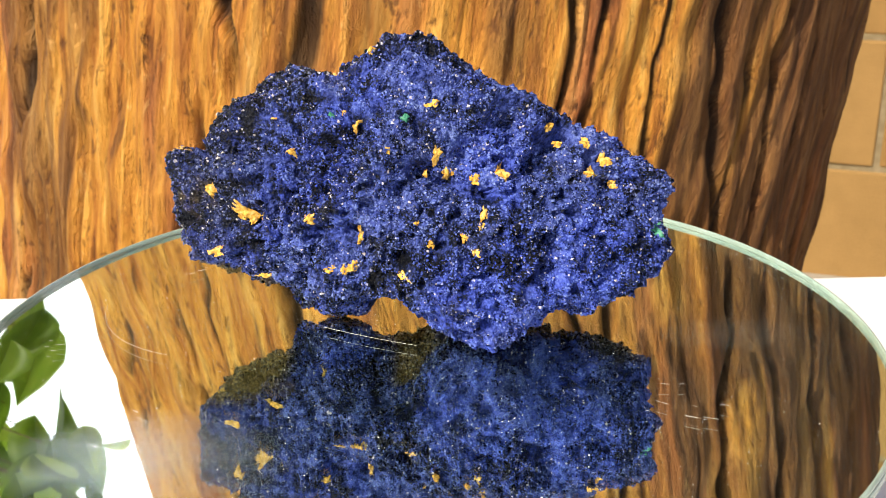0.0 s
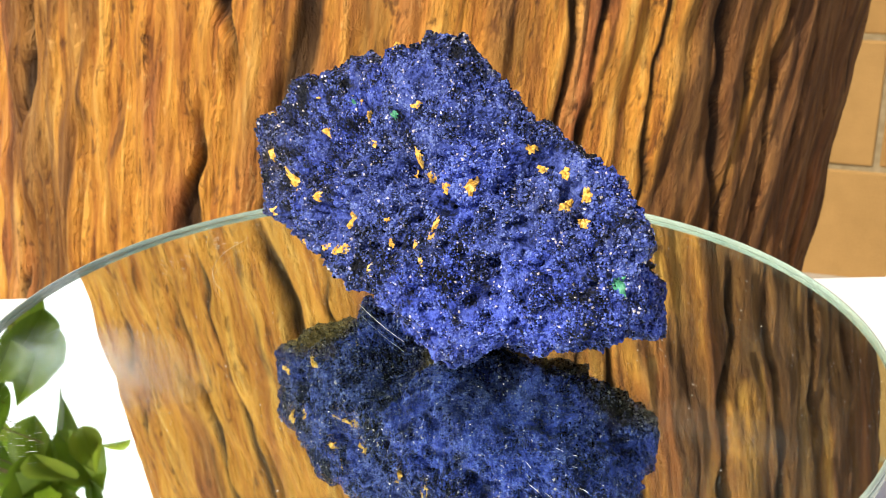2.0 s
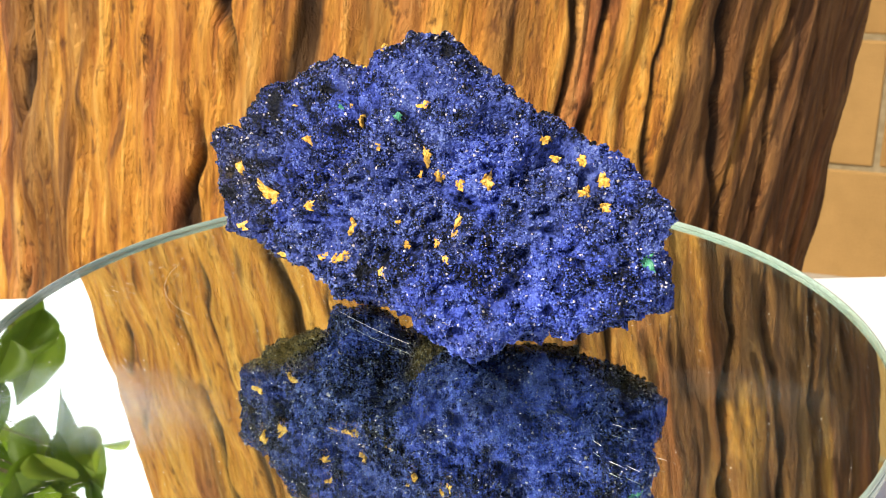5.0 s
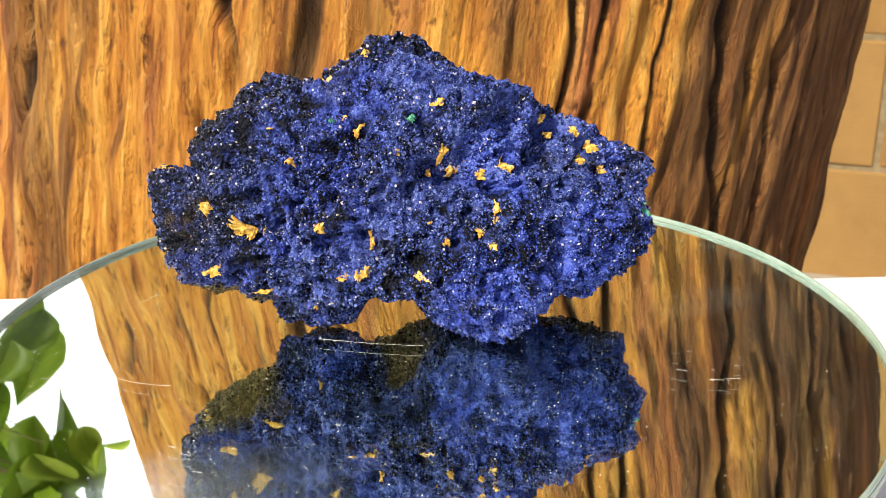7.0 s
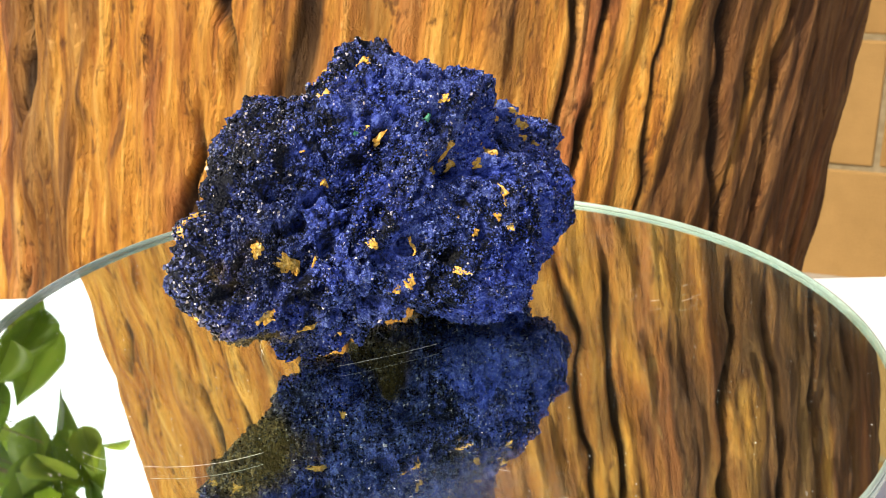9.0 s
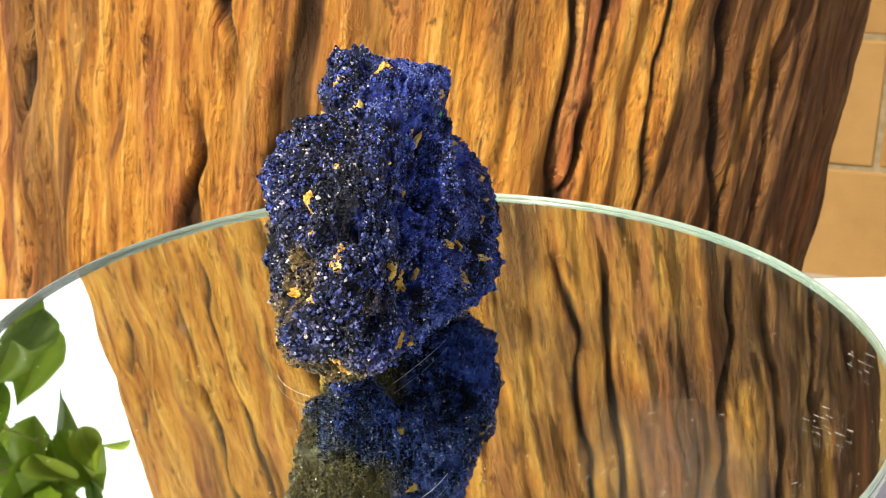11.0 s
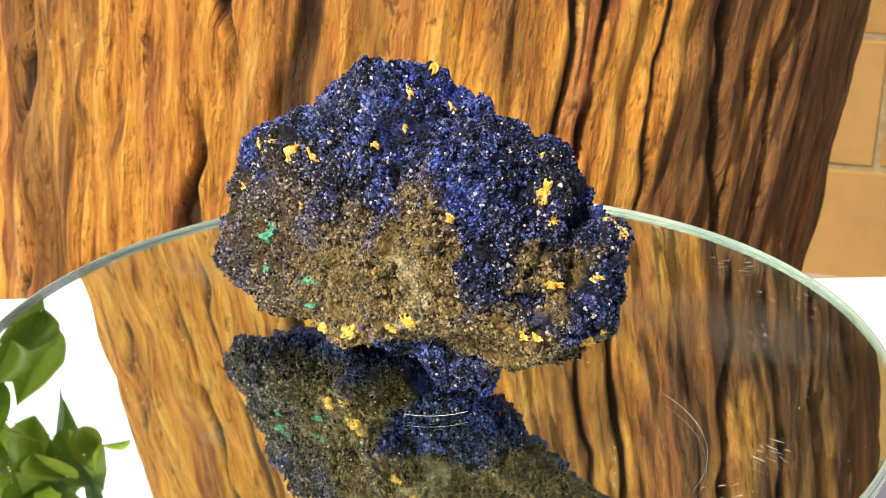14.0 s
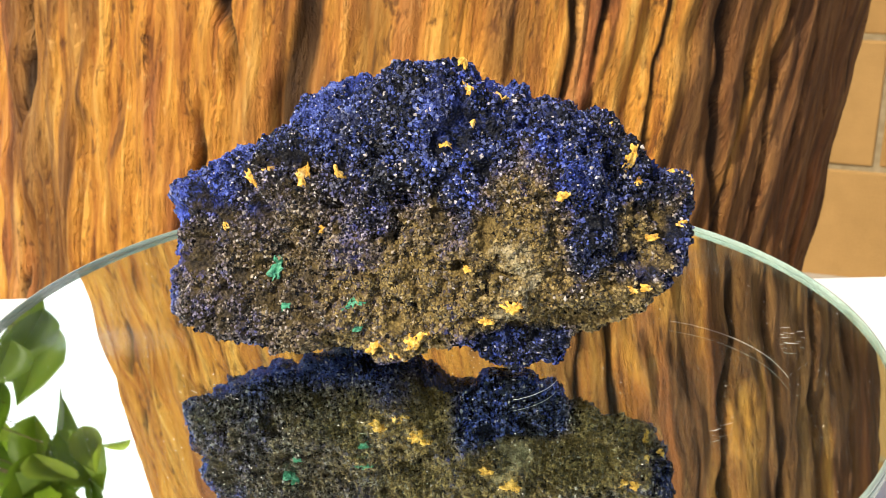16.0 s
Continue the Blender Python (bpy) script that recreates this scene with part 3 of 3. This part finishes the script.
OCHRE_END = [(156, 36, 1.7, 2.0), (152, 30, 1.0, 1.0), (-152, 82, 2.0, 1.0), (114, 71, 1.0, 1.5), (156, 73, 0.9, 1.5), (166, 47, 0.9, 0.7), (171, 30, 1.1, 1.3), (173, 23, 0.8, 1.9), (-146, 10, 0.7, 1.3), (143, -6, 1.3, 0.9), (167, -16, 1.6, 1.3), (161, 12, 1.2, 0.8)]
OCHRE_BACK = [(35, 44, 1.5, 2.9), (19, 34, 1.3, 1.3), (23, 40, 1.0, 1.0), (50, 48, 1.0, 1.0), (98, 55, 1.2, 1.0), (45, 20, 1.1, 1.1), (110, 61, 0.8, 0.6), (156, 36, 1.0, 2.2), (147, 10, 1.8, 0.9), (124, 29, 1.5, 1.1), (112, -12, 2.1, 1.9), (106, -19, 1.7, 1.0), (72, -38, 2.1, 1.4), (86, -34, 3.0, 1.5), (151, -12, 1.8, 0.9), (78, -43, 2.3, 1.0), (140, -7, 1.2, 1.1), (19, 13, 0.8, 1.2), (100, 4, 0.9, 0.8)]
GREEN_SPOTS = [(37, -4, 1.4, 2.1), (45, -18, 0.8, 0.9), (64, -19, 1.6, 1.0), (66, -30, 1.7, 0.8), (-91, 56, 0.9, 0.7), (-132, 62, 0.7, 0.6), (-29, 1, 1.3, 1.9)]


def crust(u, wide, high, seed):
    """A ragged, lumpy patch that clings to the stone round the direction u."""
    at = stone_surface(np.array([u]), 0.15)[0]
    aside = np.cross(u, (0.0, 0.3, 1.0))
    aside /= np.linalg.norm(aside)
    near = np.array([u, u + 0.07 * aside, u + 0.07 * np.cross(u, aside)])
    near /= np.linalg.norm(near, axis=1)[:, None]
    smooth = MIDDLE + near * HALF * bulge(near)[:, None]
    out = Vector(np.cross(smooth[1] - smooth[0], smooth[2] - smooth[0])).normalized()
    if out.dot(Vector(u)) < 0:
        out.negate()
    side = out.cross(Vector((0, 0, 1))).normalized()
    up = side.cross(out)
    rng = np.random.default_rng(seed)
    bm = bmesh.new()
    bmesh.ops.create_icosphere(bm, subdivisions=4, radius=1)
    co = np.array([v.co for v in bm.verts])
    ang = np.arctan2(co[:, 1], co[:, 0])
    rag = 1 + 0.2 * np.sin(2 * ang + rng.uniform(0, 6)) + 0.22 * np.sin(3 * ang + rng.uniform(0, 6)) + 0.16 * np.sin(7 * ang + rng.uniform(0, 6))
    w, _ = cell_noise(co + seed, 0.36, 17)
    q = co * (1.0 + 0.55 * (0.5 - w))[:, None]
    flat = at + (np.outer(q[:, 0] * wide * rag, side) + np.outer(q[:, 1] * high * rag, up)) * 0.001
    way = (flat - MIDDLE) / HALF
    lain = stone_surface(way / np.linalg.norm(way, axis=1)[:, None], 0.15)
    lain += np.outer((q[:, 2] * 0.5 * min(wide, high, 1.3) - 0.02) * 0.001, out)
    for v, place in zip(bm.verts, lain):
        v.co = place
    return bm


def build_mineral():
    rock = tagged(new("mineral_specimen"), "dark blue crystalline rock with yellow ochre spots, standing on the mirror", "mineral")
    bm = bmesh.new()
    bmesh.ops.create_icosphere(bm, subdivisions=8, radius=1)
    u = np.array([v.co for v in bm.verts])
    faces = np.array([[v.index for v in f.verts] for f in bm.faces])
    bm.free()
    u = u / np.linalg.norm(u, axis=1)[:, None]
    q = stone_surface(u)
    part_mesh("stone", mesh_of("stone", q, faces, BLUE_BODY, True), rock)
    # small blocky crystals grown all over it
    rng = np.random.default_rng(7)
    t = q[faces]
    area = np.linalg.norm(np.cross(t[:, 1] - t[:, 0], t[:, 2] - t[:, 0]), axis=1)
    n = 150000
    pick = rng.choice(len(faces), n, p=area / area.sum())
    w = rng.dirichlet((1, 1, 1), n)
    at = (t[pick] * w[:, :, None]).sum(1)
    at = at[rng.random(n) > pits_at(at) * 5]
    n = len(at)
    peak = np.array([(1, 0, 0), (-1, 0, 0), (0, 1, 0), (0, -1, 0), (0, 0, 1), (0, 0, -1)], float)
    sides = np.array([(0, 2, 4), (2, 1, 4), (1, 3, 4), (3, 0, 4), (2, 0, 5), (1, 2, 5), (3, 1, 5), (0, 3, 5)])
    coarse = 0.78 + 0.30 * np.clip((at[:, 1] - 0.004) / 0.01, 0, 1) + 0.25 * np.clip(value_noise(at, 0.014, 71), 0, 1)
    size = ((0.00017 + 0.00036 * rng.random(n) ** 2.2) * coarse)[:, None] * rng.uniform(0.6, 1.3, (n, 3))
    quat = rng.normal(size=(n, 4))
    quat /= np.linalg.norm(quat, axis=1)[:, None]
    a, b, c, d = quat.T
    rot = np.stack([np.stack([1 - 2 * (c * c + d * d), 2 * (b * c - a * d), 2 * (b * d + a * c)], 1),
                    np.stack([2 * (b * c + a * d), 1 - 2 * (b * b + d * d), 2 * (c * d - a * b)], 1),
                    np.stack([2 * (b * d - a * c), 2 * (c * d + a * b), 1 - 2 * (b * b + c * c)], 1)], 1)
    v = peak[None] * size[:, None, :]
    v = np.einsum("nij,nkj->nki", rot, v) + at[:, None, :]
    v[..., 2] = np.maximum(v[..., 2], 0.0001)
    f = (sides[None] + (np.arange(n) * 6)[:, None, None]).reshape(-1, 3)
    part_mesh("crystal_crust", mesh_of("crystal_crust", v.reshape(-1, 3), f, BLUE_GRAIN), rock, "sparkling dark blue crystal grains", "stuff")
    k = 0
    for name, material, size, rows in (("ochre_patch", OCHRE, 0.8, OCHRE_FRONT + OCHRE_FOOT + OCHRE_END + OCHRE_BACK), ("green_patch", GREEN, 0.9, GREEN_SPOTS)):
        for az, el, wide, high in rows:
            k += 1
            ob = part(name, crust(direction(az, el), wide * size, high * size, k), material, rock, "yellow ochre crust" if name == "ochre_patch" else "green copper crust")
    return rock


# ---- shrub behind the trunk, against the bright sky ----
def build_shrub():
    shrub = tagged(new("shrub"), "leafy green shrub with broad lobed leaves beside the trunk", "shrub")
    shrub.location = (-0.62, 1.05, -0.78)
    rng = random.Random(12)
    stem = bmesh.new()
    limbs = [((0, 0, GROUND_Z + 0.78), (-0.15, 0.02, 0.6), 0.018, 0.014), ((-0.15, 0.02, 0.6), (-0.25, 0.06, 1.5), 0.014, 0.006)]
    for tip, size, count in CLUSTERS:
        limbs.append(((-0.3, 0.15, tip[2] - 0.1), tip, 0.002, 0.0008))
    for p, q, r0, r1 in limbs:
        d = Vector(q) - Vector(p)
        m = Matrix.Translation((Vector(p) + Vector(q)) / 2) @ d.to_track_quat("Z", "Y").to_matrix().to_4x4()
        bmesh.ops.create_cone(stem, segments=10, radius1=r0, radius2=r1, depth=d.length, matrix=m)
    part("stem", stem, TWIG, shrub)
    outline = [(0, 0), (0.07, 0.03), (0.17, 0.09), (0.27, 0.18), (0.31, 0.28), (0.33, 0.38), (0.34, 0.47), (0.29, 0.57), (0.24, 0.67), (0.2, 0.75), (0.13, 0.83), (0.06, 0.92), (0, 1.0)]
    crown = bmesh.new()
    for tip, size, count in CLUSTERS:
        for _ in range(count + 1):
            s = size * rng.uniform(0.7, 1.25)
            at = Vector(tip) + Vector((rng.gauss(0, 0.18), rng.gauss(0, 0.5), rng.gauss(0, 0.18))) * size
            m = pose(*at, rng.uniform(35, 120), rng.uniform(-35, 35), rng.uniform(-60, 60) + rng.choice((0, 180)))
            spine, right, left = [], [], []
            for x, y in outline:
                z = -0.25 * y * y
                spine.append(crown.verts.new(m @ Vector((0, (y - 0.4) * s, z * s))))
                right.append(crown.verts.new(m @ Vector((x * s, (y - 0.4) * s, z * s + 0.18 * x * s))))
                left.append(crown.verts.new(m @ Vector((-x * s, (y - 0.4) * s, z * s + 0.18 * x * s))))
            for k in range(len(outline) - 1):
                for edge in (right, left):
                    crown.faces.new((spine[k], edge[k], edge[k + 1], spine[k + 1])).smooth = True
    part("crown", crown, LEAF, shrub)["kind"] = "stuff"


# the ends of the twigs, the leaves' length there, and how many
CLUSTERS = [((0.13, 0.0, 1.28), 0.11, 1), ((0.1, 0.0, 1.32), 0.12, 2), ((0.08, 0.0, 1.37), 0.1, 1), ((0.11, 0.0, 1.26), 0.1, 1), ((0.09, 0.0, 1.47), 0.12, 2), ((0.14, 0.0, 1.44), 0.09, 1), ((0.18, 0.0, 1.44), 0.07, 1), ((0.07, 0.0, 1.5), 0.14, 2), ((0.12, 0.0, 1.5), 0.1, 2), ((0.16, 0.0, 1.52), 0.06, 1), ((-0.15, 0.05, 1.1), 0.14, 5), ((-0.3, 0.1, 1.35), 0.14, 5), ((-0.25, 0, 1.6), 0.14, 5)]


def build_backdrop():
    """Bright hazy sky low behind the shrub."""
    m = Mat("bright haze")
    glow = m.t.nodes.new("ShaderNodeEmission")
    glow.inputs[0].default_value, glow.inputs[1].default_value = (1.0, 0.99, 0.97, 1), 2.0
    m.t.links.new(glow.outputs[0], m.t.nodes["Material Output"].inputs["Surface"])
    turn = np.linspace(radians(100), radians(140), 12)
    verts = [(90 * math.cos(t), 90 * math.sin(t), z) for t in turn for z in (0.0, 95.0)]
    ob = new("backdrop", mesh_of("backdrop", verts, [(2 * k, 2 * k + 1, 2 * k + 3, 2 * k + 2) for k in range(11)], m.m))
    tagged(ob, "bright white hazy sky far behind", "sky", kind="structure")


build_ground()
build_table()
build_trunk()
mirror_disc = build_mirror()
build_dust(mirror_disc)
specimen = build_mineral()
build_shrub()
build_wall()
build_backdrop()


def angle(t):
    """Degrees turned at t seconds: three turns a minute, reversing once."""
    return -18.0 * t if t < 3.084 else -18.0 * 3.084 + 18.0 * (t - 3.084)


def motions():
    times = sorted({k * 0.25 for k in range(65)} | {3.05, 3.084, 3.12})
    rows = [(t, pose(0, 0, 0, 0, 0, angle(t))) for t in times]
    walk(mirror_disc, rows)
    walk(specimen, rows)


motions()
